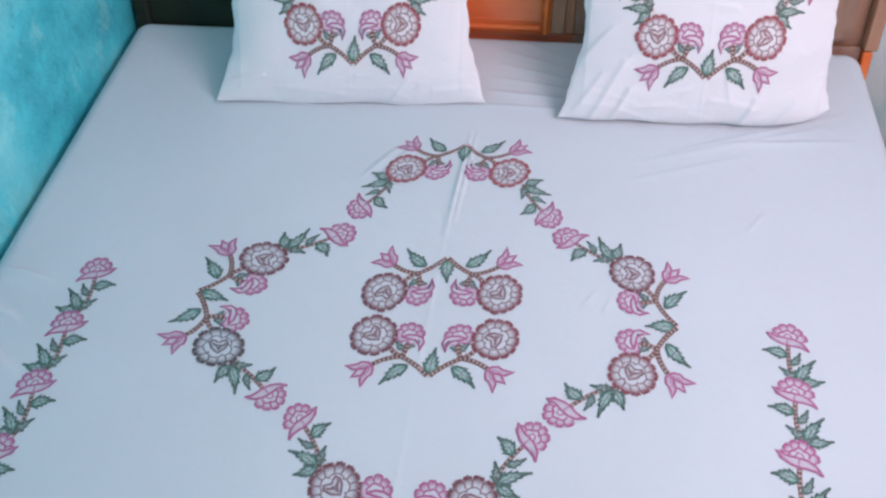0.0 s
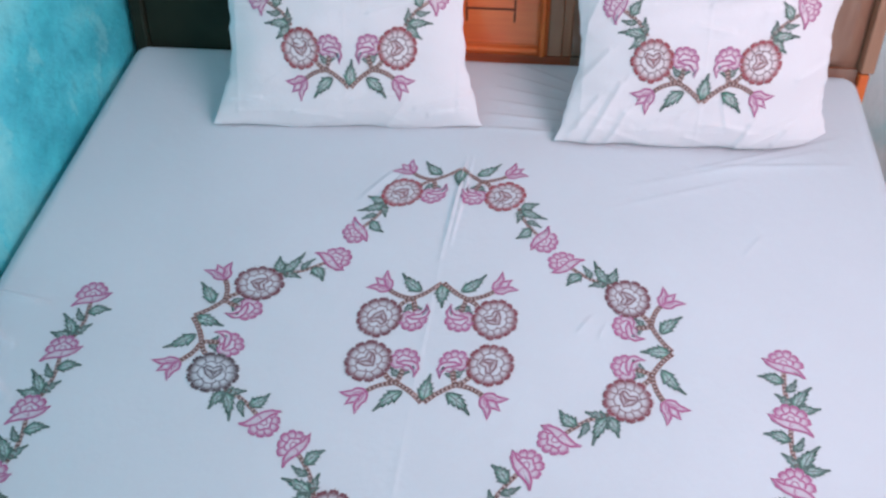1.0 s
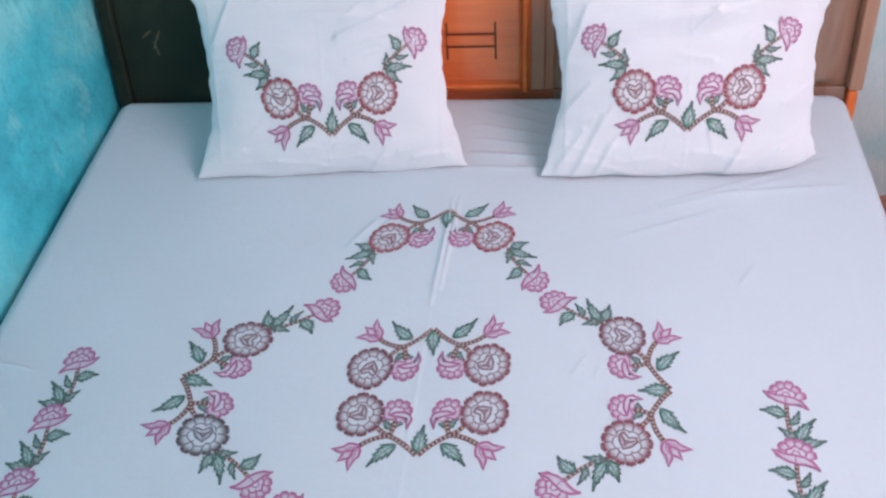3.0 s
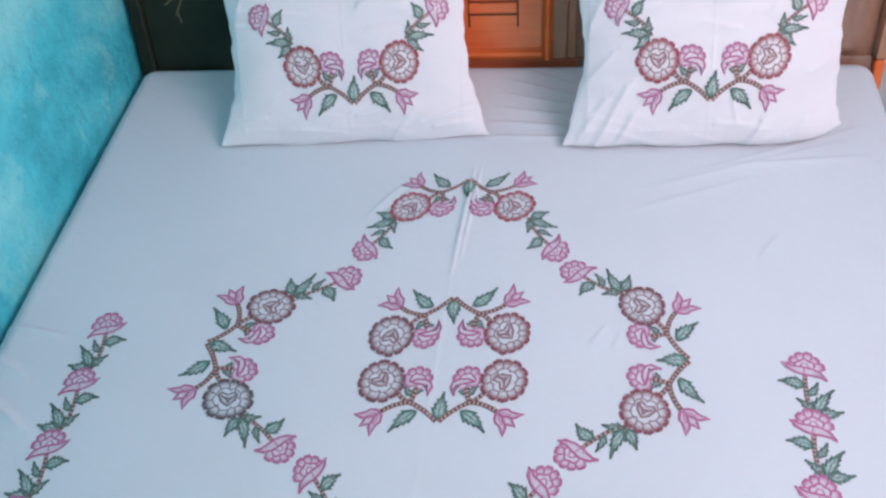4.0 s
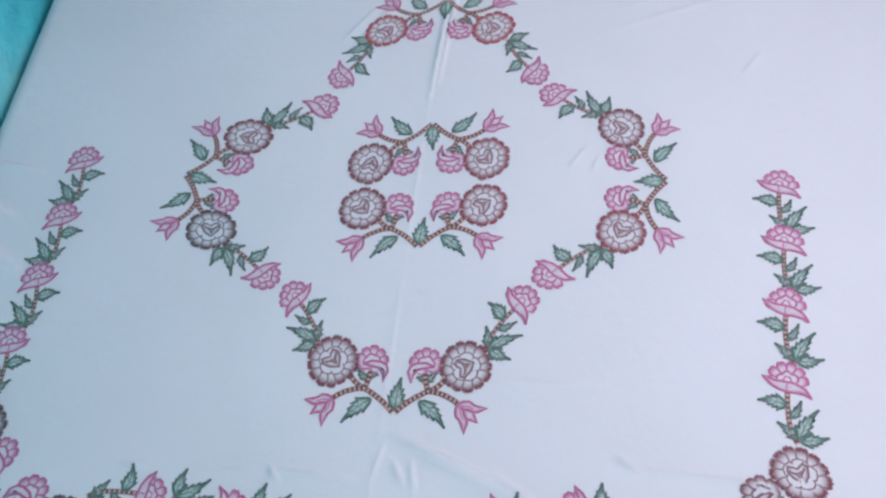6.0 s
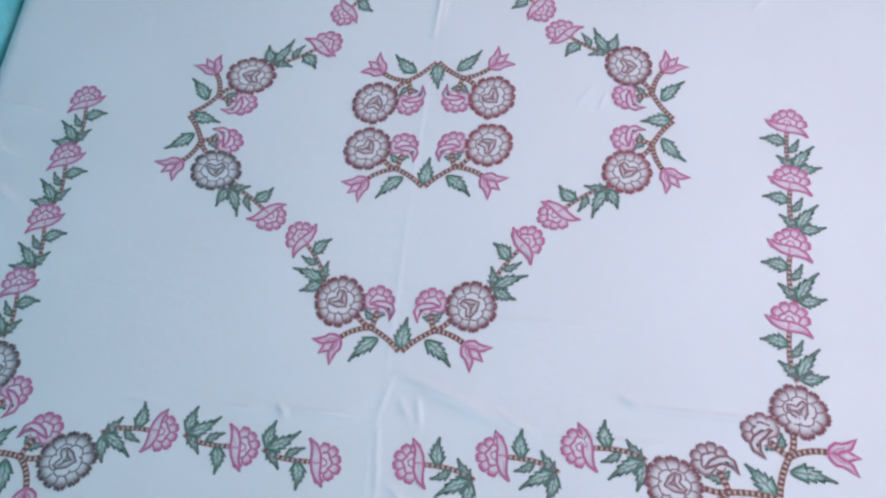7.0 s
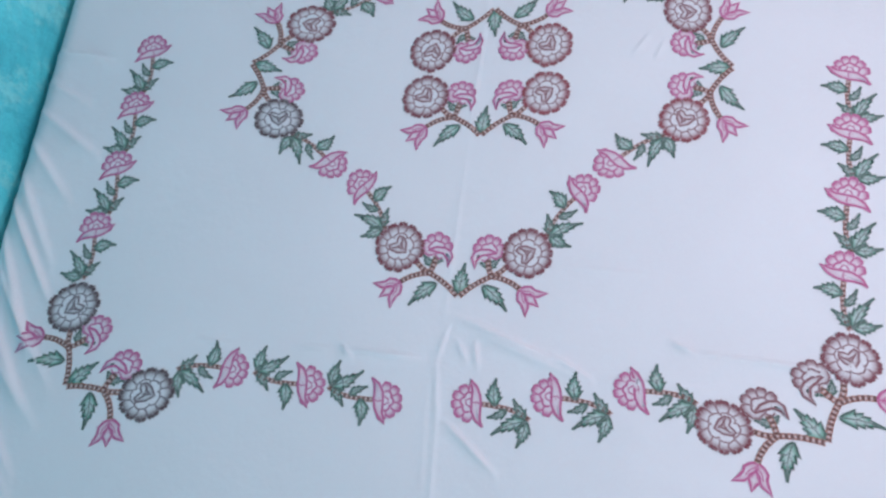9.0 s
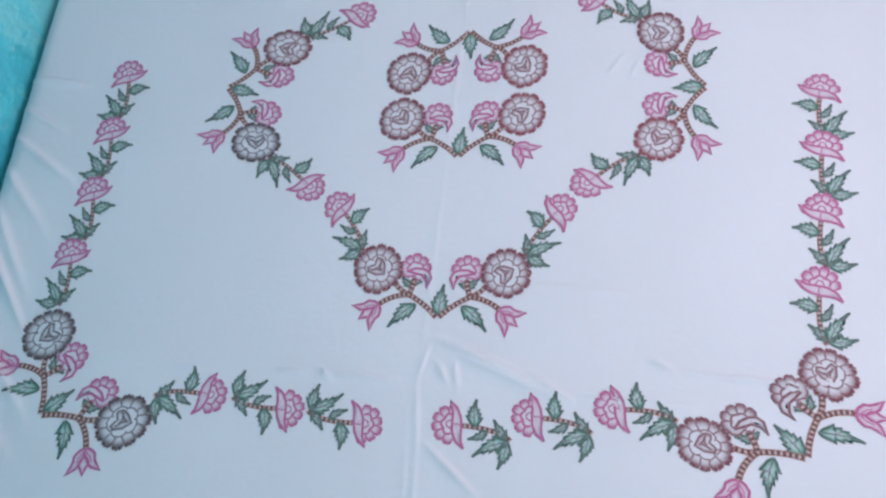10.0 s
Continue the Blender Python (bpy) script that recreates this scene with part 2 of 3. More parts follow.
def bulged_panel(x0, x1, z0, z1, depth):
    """A panel that swells forward and falls away in a cove towards its edges."""
    nx, nz = 40, 16
    vs, fs = [], []
    for j in range(nz + 1):
        for i in range(nx + 1):
            u, v = i / nx, j / nz
            e = min(u, 1 - u) * (x1 - x0)
            g = min(v, 1 - v) * (z1 - z0)
            k = min(1, e / 0.07)
            kz = min(1, g / 0.035)
            vs.append((x0 + u * (x1 - x0), 0.02 - depth * math.sin(k * math.pi / 2) ** 1.5 * math.sin(kz * math.pi / 2), z0 + v * (z1 - z0)))
    for j in range(nz):
        for i in range(nx):
            a = j * (nx + 1) + i
            fs.append((a, a + 1, a + nx + 2, a + nx + 1))
    bm = bmesh.new()
    bv = [bm.verts.new(v) for v in vs]
    for f in fs:
        bm.faces.new([bv[i] for i in f])
    return bm


part("swelled_panel", bulged_panel(0.245, 0.936, 0.004, 0.46, 0.034), M_LACQUER, board, "glossy brown swelled panel", True)
part("post", box_bm(0.936, 0.967, -0.012, 0.045, 0.0, 0.50, 0.006, 3), M_POST, board, "varnished edge post with a pale reflection in its colour")
part("post_foot", box_bm(0.938, 0.961, -0.006, 0.045, -0.50, -0.003, 0.006, 3), M_WOOD, board, "orange varnished post foot")
# middle panel with mouldings
part("middle_panel", box_bm(-0.075, 0.160, 0.012, 0.022, 0.03, 0.246, 0.002), M_WOOD, board)
part("upper_panel", box_bm(-0.075, 0.160, 0.012, 0.022, 0.275, 0.46, 0.002), M_WOOD, board)


def moulding(x0, x1, z0, z1, name):
    """A half-round strip between two thin fillets."""
    vert = (z1 - z0) > (x1 - x0)
    bm = bmesh.new()
    w = (x1 - x0) if vert else (z1 - z0)
    prof = [(0.0, 0.022), (0.0, 0.012), (0.12 * w, 0.011), (0.16 * w, 0.015)]
    prof += [(w * (0.5 - 0.32 * math.cos(a * math.pi / 8)), 0.012 - 0.012 * math.sin(a * math.pi / 8)) for a in range(9)]
    prof += [(0.84 * w, 0.015), (0.88 * w, 0.011), (w, 0.012), (w, 0.022)]
    ends = []
    for q in (0, 1):
        row = []
        for a, d in prof:
            p = (x0 + a, d, z0 + q * (z1 - z0)) if vert else (x0 + q * (x1 - x0), d, z0 + a)
            row.append(bm.verts.new(p))
        ends.append(row)
    for i in range(len(prof) - 1):
        bm.faces.new((ends[0][i], ends[0][i + 1], ends[1][i + 1], ends[1][i]))
    for row in ends:
        bm.faces.new(row)
    bmesh.ops.recalc_face_normals(bm, faces=bm.faces[:])
    return part(name, bm, M_WOOD, board)


moulding(0.161, 0.186, 0.003, 0.46, "upright_moulding")
moulding(-0.101, -0.076, 0.003, 0.46, "upright_moulding")
moulding(-0.075, 0.160, 0.003, 0.029, "bottom_moulding")
moulding(-0.075, 0.160, 0.247, 0.274, "cross_moulding")
part("stile", box_bm(0.187, 0.222, 0.010, 0.022, 0.003, 0.46, 0.003), M_STILE, board, "brown wooden stile")
part("stile", box_bm(-0.137, -0.102, 0.010, 0.022, 0.003, 0.46, 0.003), M_STILE, board, "brown wooden stile")
part("stile_edge", box_bm(0.223, 0.244, 0.014, 0.022, 0.003, 0.46, 0.002), M_STILE, board, "brown recessed strip")
part("stile_edge", box_bm(-0.159, -0.138, 0.014, 0.022, 0.003, 0.46, 0.002), M_STILE, board, "brown recessed strip")
# strips added over the orange board; the first paints the gap's shade
part("gap_strip", box_bm(-0.159, 0.244, 0.012, 0.022, -0.14, 0.002, 0.001), M_GAP, board, "added dark strip for the shaded gap under the middle panel")
part("gap_strip", box_bm(0.245, 0.936, 0.010, 0.022, -0.14, 0.003, 0.001), M_LACQUER, board, "added brown strip over the board under the swelled panel")
# carved lines drawn as thin dark strips laid on the panel
for z in (0.116, 0.147):
    part("groove", box_bm(-0.016, 0.102, 0.0105, 0.0125, z - 0.0022, z + 0.0022), M_GROOVE, board, "dark strip drawn for a carved line")
part("raised_strip", box_bm(-0.016, 0.098, 0.009, 0.0125, 0.1195, 0.1435, 0.0015), M_WOOD, board)
for x in (-0.016, 0.102):
    part("groove", box_bm(x - 0.0022, x + 0.0022, 0.0102, 0.0126, 0.085, 0.175), M_GROOVE, board, "dark strip drawn for a carved line")
for x, z, turn, run in ((-0.748, 0.150, 62, 0.05), (-0.752, 0.128, 100, 0.035), (-0.77, 0.165, 35, 0.03)):
    bm = box_bm(-run / 2, run / 2, 0.0045, 0.0065, -0.0022, 0.0022)
    bm.transform(pose(x, 0, z, 0, -turn, 0))
    part("scratch", bm, M_SCRATCH, board, "pale worn scratch")
part("top_rail", box_bm(-0.883, 0.967, -0.008, 0.045, 0.461, 0.50, 0.008, 3), M_WOOD, board)
# base
for name, b in (("side_rail", (LEFT + 0.02, LEFT + 0.05, FRONT + 0.05, 0.93, 0.14, 0.30)), ("side_rail", (RIGHT - 0.05, RIGHT - 0.02, FRONT + 0.05, 0.93, 0.14, 0.30)),
                ("foot_rail", (LEFT + 0.02, RIGHT - 0.02, FRONT + 0.02, FRONT + 0.049, 0.14, 0.30)), ("bed_deck", (LEFT + 0.051, RIGHT - 0.051, FRONT + 0.05, 0.93, 0.26, 0.299))):
    part(name, box_bm(*b, 0.004), M_WOOD, bed)
for x in (LEFT + 0.055, RIGHT - 0.125):
    for y in (FRONT + 0.055, 0.84):
        part("leg", box_bm(x, x + 0.07, y, y + 0.07, FLOOR, 0.258, 0.005), M_WOOD, bed)

mattress = tagged(part("mattress", box_bm(LEFT + 0.02, RIGHT - 0.02, FRONT + 0.02, 0.945, 0.301, TOP - 0.016, 0.05, 5), M_MATTRESS, None, smooth=True), "thick mattress under the white bedsheet", "mattress")


# ---- bedsheet ----
def segment(x, y, ax, ay, bx, by):
    """Distance from a segment, and how far along it, 0 to 1."""
    dx, dy = bx - ax, by - ay
    k = np.clip(((x - ax) * dx + (y - ay) * dy) / (dx * dx + dy * dy), 0, 1)
    px, py = ax + k * dx - x, ay + k * dy - y
    return (px * dy - py * dx) / math.hypot(dx, dy), np.hypot(px, py), k


# creases in the cloth: from x, y, to x, y, height, width
# the press fold down the middle
MIDDLE_FOLD = [
    (0.022, 0.62, -0.004, 0.33, 0.0036, 0.005), (0.036, 0.62, 0.01, 0.36, 0.003, 0.0045), (-0.004, 0.33, -0.022, -0.03, 0.0007, 0.005), (-0.022, -0.03, -0.036, -0.36, 0.0006, 0.005),
    (-0.026, -0.36, -0.042, -0.42, 0.0014, 0.005), (-0.042, -0.42, -0.032, -0.54, 0.0013, 0.0045), (-0.034, -0.52, -0.03, -0.72, 0.001, 0.005), (-0.055, -0.46, -0.045, -0.7, 0.0006, 0.005),
    (-0.019, -0.522, 0.07, -0.6, 0.0034, 0.006),
]
# crumples across the foot
FOOT_CREASES = [
    (-0.012, -0.345, 0.174, -0.419, 0.0042, 0.008), (0.03, -0.375, 0.2, -0.44, 0.0026, 0.01), (0.15, -0.4, 0.215, -0.437, 0.004, 0.006), (0.215, -0.437, 0.42, -0.44, 0.0018, 0.01),
    (0.343, -0.365, 0.378, -0.382, 0.0036, 0.005), (0.378, -0.382, 0.66, -0.405, 0.0028, 0.006), (-0.472, -0.41, -0.4, -0.416, 0.0018, 0.005), (-0.29, -0.412, -0.23, -0.414, 0.0016, 0.005),
    (-0.21, -0.404, -0.19, -0.425, 0.0024, 0.005), (-0.2, -0.412, -0.075, -0.42, 0.0028, 0.006), (-0.01, -0.385, 0.01, -0.42, 0.002, 0.006), (0.02, -0.385, 0.028, -0.43, 0.002, 0.006),
    (0.13, -0.245, 0.33, -0.255, 0.0012, 0.009),
]
# wrinkles towards the head and the free side
HEAD_CREASES = [
    (0.38, 0.56, 0.8, 0.7, 0.0012, 0.012), (0.33, 0.49, 0.62, 0.6, 0.0010, 0.009), (0.46, 0.6, 0.86, 0.75, 0.0013, 0.010), (0.6, 0.385, 0.64, 0.44, 0.0016, 0.008),
    (0.27, 0.17, 0.3, 0.215, 0.0013, 0.006), (0.31, 0.16, 0.325, 0.2, 0.0011, 0.005), (-0.2, 0.47, -0.13, 0.57, 0.0018, 0.011), (-0.17, 0.46, -0.09, 0.585, 0.0014, 0.01),
    (0.55, 0.63, 0.85, 0.66, 0.0018, 0.010),
]
CREASES = MIDDLE_FOLD + FOOT_CREASES + HEAD_CREASES
fold_rng = random.Random(12)
for k in range(13):        # fans of folds where the cloth is pulled towards the wall
    y = 0.17 - 0.062 * k
    CREASES.append((-0.885 - SPREAD * (0.95 - y), y, fold_rng.uniform(-0.80, -0.735), y - min(0.24, 0.02 + 0.045 * k) * fold_rng.uniform(0.8, 1.1), fold_rng.uniform(0.0034, 0.0060), fold_rng.uniform(0.009, 0.015)))
for k in range(6):         # rucks pressed up between the pillows
    y = 0.72 + 0.043 * k
    CREASES.append((0.04 + 0.012 * k, y + 0.006 * k, 0.25, y - 0.005 - 0.008 * k, fold_rng.uniform(0.0014, 0.0024), 0.008))


def swell(x, y):
    """Height of the sheet's relief over its flat top."""
    x, y = np.asarray(x, float), np.asarray(y, float)
    h = 0.0014 * np.sin(5.1 * x + 1.3 * y) * np.sin(4.3 * y - 0.7) + 0.0009 * np.sin(13 * x - 5 * y + 1) * np.sin(9 * y + 2.2 * x)
    for ax, ay, bx, by, a, w in CREASES:
        side, dist, k = segment(x, y, ax, ay, bx, by)
        fade = np.sin(np.clip(k, 0.04, 0.96) * math.pi) ** 0.6
        steep = np.exp(-(dist / (0.62 * w)) ** 2)
        easy = np.exp(-dist / (1.5 * w)) * (1 - 0.25 * dist / w)
        h = h + 2.1 * a * fade * np.where(side > 0, steep, easy)
    return h


def on_sheet(x, y, lift):
    return np.stack([x, y, TOP + swell(x, y) + lift], 1)


R_PLAN, R_EDGE = 0.046, 0.045


def sheet_point(a, b):
    """Sheet parameters (metres of cloth) to places: flat on top, rounded over the edges, hanging down the sides."""
    cx, cy = np.clip(a, LEFT + R_PLAN, RIGHT - R_PLAN), np.clip(b, FRONT + R_PLAN, BACK - R_PLAN)
    vx, vy = a - cx, b - cy
    d = np.hypot(vx, vy)
    nx, ny = np.where(d > 1e-9, vx / np.maximum(d, 1e-9), 0), np.where(d > 1e-9, vy / np.maximum(d, 1e-9), 0)
    flat = R_PLAN - R_EDGE
    arc = R_EDGE * math.pi / 2
    ang = np.clip((d - flat) / R_EDGE, 0, math.pi / 2)
    out = np.minimum(d, flat) + R_EDGE * np.sin(ang)
    down = R_EDGE * (1 - np.cos(ang)) + np.maximum(0, d - flat - arc)
    hang = np.clip((down - 0.03) / 0.3, 0, 1)
    along = cx * ny + cy * nx
    right = np.clip(nx, 0, 1)
    out = out + hang * (0.012 * np.sin(17 * along + 1.5 * np.sin(5 * along)) + 0.012) * np.where(nx < -0.3, 0.35, 1.0) * np.where(ny > 0.5, 0.2, 1.0) + 0.03 * hang * right
    top = np.clip(1 - down / 0.05, 0, 1)
    x, y = cx + nx * out, cy + ny * out
    x = x - SPREAD * (0.95 - y) * np.clip((-0.72 - x) / 0.15, 0, 1)
    return x, y, TOP - down + swell(x, y) * top


STEP = 0.0037
ga = np.arange(LEFT - 0.30, RIGHT + 0.42, STEP)
gb = np.arange(FRONT - 0.40, BACK + 0.13, STEP)
A, B = np.meshgrid(ga, gb)
X, Y, Zs = sheet_point(A.ravel(), B.ravel())
na, nb = len(ga), len(gb)
idx = np.arange(na * nb).reshape(nb, na)
quads = np.stack([idx[:-1, :-1], idx[:-1, 1:], idx[1:, 1:], idx[1:, :-1]], -1).reshape(-1, 4)
me = bpy.data.meshes.new("bedsheet")
me.from_pydata(np.stack([X, Y, Zs], 1).tolist(), [], quads.tolist())
me.materials.append(M_SHEET)
me.polygons.foreach_set("use_smooth", [True] * len(me.polygons))
me.update()
sheet = tagged(new("bedsheet", me), "white cotton bedsheet hand-printed with pink roses and green leaves, lightly creased", "bedsheet")


# ---- printed flowers ----
class Print:
    """Flat dye marks in their own plane: points, how much dye they took, faces and the dye of each face."""

    def __init__(self):
        self.p, self.k, self.f, self.m, self.mats, self.z, self.layer, self.count = [], [], [], [], [], [], 0, 0

    def slot(self, mat):
        if mat not in self.mats:
            self.mats.append(mat)
        return self.mats.index(mat)

    def line(self, pts, w, mat, core=0.95, rim=0.25, taper=0.0):
        w, rim = w * 1.45, rim + 0.15
        self.count += 1
        s, base, n = self.slot(mat), len(self.p), len(pts)
        for i, (x, y) in enumerate(pts):
            x0, y0 = pts[max(0, i - 1)]
            x1, y1 = pts[min(n - 1, i + 1)]
            dx, dy = x1 - x0, y1 - y0
            q = math.hypot(dx, dy) or 1
            ww = w / 2 * (1 - taper * i / max(1, n - 1))
            for side, k in ((-1, rim), (0, core), (1, rim)):
                self.p.append((x - dy / q * ww * side, y + dx / q * ww * side))
                self.k.append(k)
                self.z.append(self.layer + 1 + 0.12 * self.count)
        for i in range(n - 1):
            a = base + 3 * i
            for j in (0, 1):
                self.f.append((a + j, a + j + 1, a + j + 4, a + j + 3))
                self.m.append(s)

    def rings(self, outline, centre, steps, mat):
        """Fill from an outline towards a centre: steps of (how far out, dye)."""
        s, base, n = self.slot(mat), len(self.p), len(outline)
        self.count += 1
        for r, k in steps:
            for x, y in outline:
                self.p.append((centre[0] + (x - centre[0]) * r, centre[1] + (y - centre[1]) * r))
                self.k.append(k)
                self.z.append(self.layer + 0.12 * self.count)
        for j in range(len(steps) - 1):
            for i in range(n):
                a, b = base + j * n + i, base + j * n + (i + 1) % n
                self.f.append((a, b, b + n, a + n))
                self.m.append(s)

    def make(self, name, place, surface, parent, label=""):
        pts = np.array([place(x, y) for x, y in self.p])
        order = {"stem_print": 0, "sepal_print": 2, "leaf_print": 2, "bud_print": 3, "carnation_print": 4, "rose_print": 9}[name]
        spots = surface(pts[:, 0], pts[:, 1], 0.0007 + 0.00006 * (order + np.array(self.z)))
        mats = self.mats if surface is on_sheet else [ON_CASE[m] for m in self.mats]
        ob = mesh_object(name, spots.tolist(), self.f, mats, self.m, True, parent, spots.mean(0).tolist(), label)
        at = ob.data.attributes.new("ink", "FLOAT", "POINT")
        at.data.foreach_set("value", self.k)
        return ob


def arc_pts(cx, cy, r, a0, a1, n, squash=1.0):
    return [(cx + r * math.cos(radians(a0 + (a1 - a0) * i / n)), cy + squash * r * math.sin(radians(a0 + (a1 - a0) * i / n))) for i in range(n + 1)]


def bow(x0, y0, x1, y1, sag, n=8):
    """A line bent to one side by sag."""
    dx, dy = x1 - x0, y1 - y0
    return [(x0 + dx * t - dy * sag * 4 * t * (1 - t), y0 + dy * t + dx * sag * 4 * t * (1 - t)) for t in (i / n for i in range(n + 1))]


def rose(cx, cy, r, turn, dye, rng):
    """A round flower: ragged three-toothed petals with a dark rim, an inner whorl and a folded heart."""
    g = Print()
    pen = LINE_GREY if dye is ROSE_DARK else ROSE_PLUM
    petals = rng.choice((12, 13, 14))
    cuts = [0.0]
    for _ in range(petals):
        cuts.append(cuts[-1] + rng.uniform(0.8, 1.2))
    cuts = [c / cuts[-1] * math.tau + radians(turn) for c in cuts]
    r *= 0.95
    out = []
    for i in range(petals):
        reach = rng.uniform(0.95, 1.02)
        for f, d in ((0.0, 0.865), (0.10, 0.965), (0.22, 1.04), (0.33, 0.985), (0.45, 1.065), (0.58, 1.0), (0.72, 1.045), (0.86, 0.975)):
            a = cuts[i] + (cuts[i + 1] - cuts[i]) * f
            rr = r * d * (reach * rng.uniform(0.985, 1.015) if f else 1.0)
            out.append((cx + rr * math.cos(a), cy + rr * math.sin(a)))
    g.rings(out, (cx, cy), [(1.015, 0.40), (0.985, 1.0), (0.935, 1.0), (0.86, 0.66), (0.76, 0.24), (0.64, 0.05), (0.5, 0.02), (0.02, 0.02)], dye)
    g.line(out + out[:1], r * 0.050, dye, 1.0, 0.5)
    # petal sides, each running in to the whorl
    for i in range(petals):
        a = cuts[i]
        b = a + rng.uniform(-0.13, 0.13)
        r0 = r * rng.uniform(0.50, 0.60)
        g.line([(cx + r0 * math.cos(b), cy + r0 * math.sin(b)), (cx + 0.74 * r * math.cos(a), cy + 0.74 * r * math.sin(a)), (cx + 0.92 * r * math.cos(a), cy + 0.92 * r * math.sin(a))], r * 0.050, pen, 0.95, 0.2)
        if rng.random() < 0.5:     # a short vein in the middle of the petal
            c = (cuts[i] + cuts[i + 1]) / 2
            g.line([(cx + 0.78 * r * math.cos(c), cy + 0.78 * r * math.sin(c)), (cx + 0.95 * r * math.cos(c), cy + 0.95 * r * math.sin(c))], r * 0.032, dye, 0.8, 0.15)
    ca, sa = math.cos(radians(turn)), math.sin(radians(turn))
    loc = lambda u, v: (cx + r * (u * ca - v * sa), cy + r * (u * sa + v * ca))
    for k in range(5):             # whorl: five lobes that overlap
        a0 = -70 + 72 * k
        lobe = [loc(0.57 * d * math.cos(radians(a0 + 80 * f)), 0.57 * d * math.sin(radians(a0 + 80 * f))) for f, d in ((0, 0.78), (0.15, 0.95), (0.4, 1.04), (0.65, 1.0), (0.88, 0.93), (1.0, 0.74))]
        g.line(lobe, r * 0.048, pen, 0.95, 0.2)
    g.layer = 2
    heart = [loc(*q) for q in ((-0.36, 0.20), (-0.27, 0.37), (-0.10, 0.28), (0.03, 0.20), (0.14, 0.30), (0.30, 0.37), (0.40, 0.18), (0.30, -0.08), (0.02, -0.36), (-0.24, -0.12))]
    g.rings(heart, loc(0.02, 0.05), [(1.0, 0.8), (0.84, 0.45), (0.6, 0.10), (0.05, 0.03)], dye)
    g.line(heart + heart[:1], r * 0.060, pen, 1.0, 0.3)
    fold = [loc(*q) for q in ((-0.20, 0.16), (-0.02, -0.04), (0.03, -0.22), (0.10, -0.04), (0.28, 0.16), (0.06, 0.08))]
    g.rings(fold, loc(0.04, 0.0), [(1.0, 0.95), (0.5, 0.7), (0.05, 0.5)], dye)
    g.line([loc(-0.24, 0.18), loc(-0.04, 0.0), loc(0.03, -0.20), loc(0.12, 0.0), loc(0.32, 0.18)], r * 0.060, pen, 1.0, 0.3)
    return g


def leaf(x0, y0, x1, y1, w, teeth=3, bend=0.08, stout=0.55):
    """A lance-shaped leaf with sharp saw teeth that point to its long tip: a dark drawn edge and midrib round a thin green wash."""
    g = Print()
    x1, y1 = x0 + (x1 - x0) * 1.14, y0 + (y1 - y0) * 1.14
    dx, dy = x1 - x0, y1 - y0
    q = math.hypot(dx, dy)
    n = 24
    mid = bow(x0, y0, x1, y1, bend, n)

    def at(t, half):
        k = min(n - 1, int(t * n))
        f = t * n - k
        mx, my = mid[k][0] + (mid[k + 1][0] - mid[k][0]) * f, mid[k][1] + (mid[k + 1][1] - mid[k][1]) * f
        return mx - dy / q * half, my + dx / q * half

    full = lambda t: w * 0.47 * (max(0.0, 1 - t) / 0.68) ** 1.05 * min(1, t / 0.32) ** stout
    sides = []
    for s in (1, -1):
        row = [at(0, 0), at(0.10, s * 0.75 * full(0.10))]
        for k in range(teeth):
            t = 0.20 + (0.06 if s > 0 else 0.0) + 0.50 * k / teeth
            row += [at(t, s * 0.92 * full(t)), at(t + 0.13, s * (0.98 * full(t + 0.13) + 0.25 * w * (1 - t))), at(t + 0.10, s * 0.68 * full(t + 0.10))]
        row += [at(0.86, s * 0.55 * full(0.86)), at(0.999, 0)]
        sides.append(row)
    out = sides[0] + sides[1][::-1]
    c = mid[9]
    g.rings(out, c, [(1.0, 1.0), (0.80, 0.72), (0.55, 0.36), (0.1, 0.16)], GREEN_WASH)
    for row in sides:
        g.line(row, 0.0029, GREEN, 1.0, 0.5)
    g.line(mid[:21], 0.0020, GREEN, 1.0, 0.3, 0.4)
    for t, s in ((0.26, 1), (0.34, -1), (0.48, 1), (0.56, -1)):
        g.line([at(t, 0), at(t + 0.14, s * 0.62 * full(t + 0.14))], 0.0013, GREEN, 0.8, 0.1)
    return g


def stem(runs, w=0.0085):
    """Brown stems between two thin edges, crossed by dark bands."""
    g = Print()
    for run in runs:
        g.layer = 0
        g.line(run, w * 0.76, BROWN, 0.22, 0.8)
        g.layer = 1
        total = sum(math.dist(run[i], run[i + 1]) for i in range(len(run) - 1))
        count = max(2, int(total / 0.0078))
        for c in range(count):
            want, i = (c + 0.5) / count * total, 0
            while i < len(run) - 2 and want > math.dist(run[i], run[i + 1]):
                want -= math.dist(run[i], run[i + 1])
                i += 1
            (ax, ay), (bx, by) = run[i], run[i + 1]
            q = math.dist(run[i], run[i + 1]) or 1
            ux, uy = (bx - ax) / q, (by - ay) / q
            px, py = ax + ux * want, ay + uy * want
            g.line([(px + uy * w * 0.5, py - ux * w * 0.5), (px - uy * w * 0.5, py + ux * w * 0.5)], 0.0034, BAND, 1.0, 0.6)
    return g


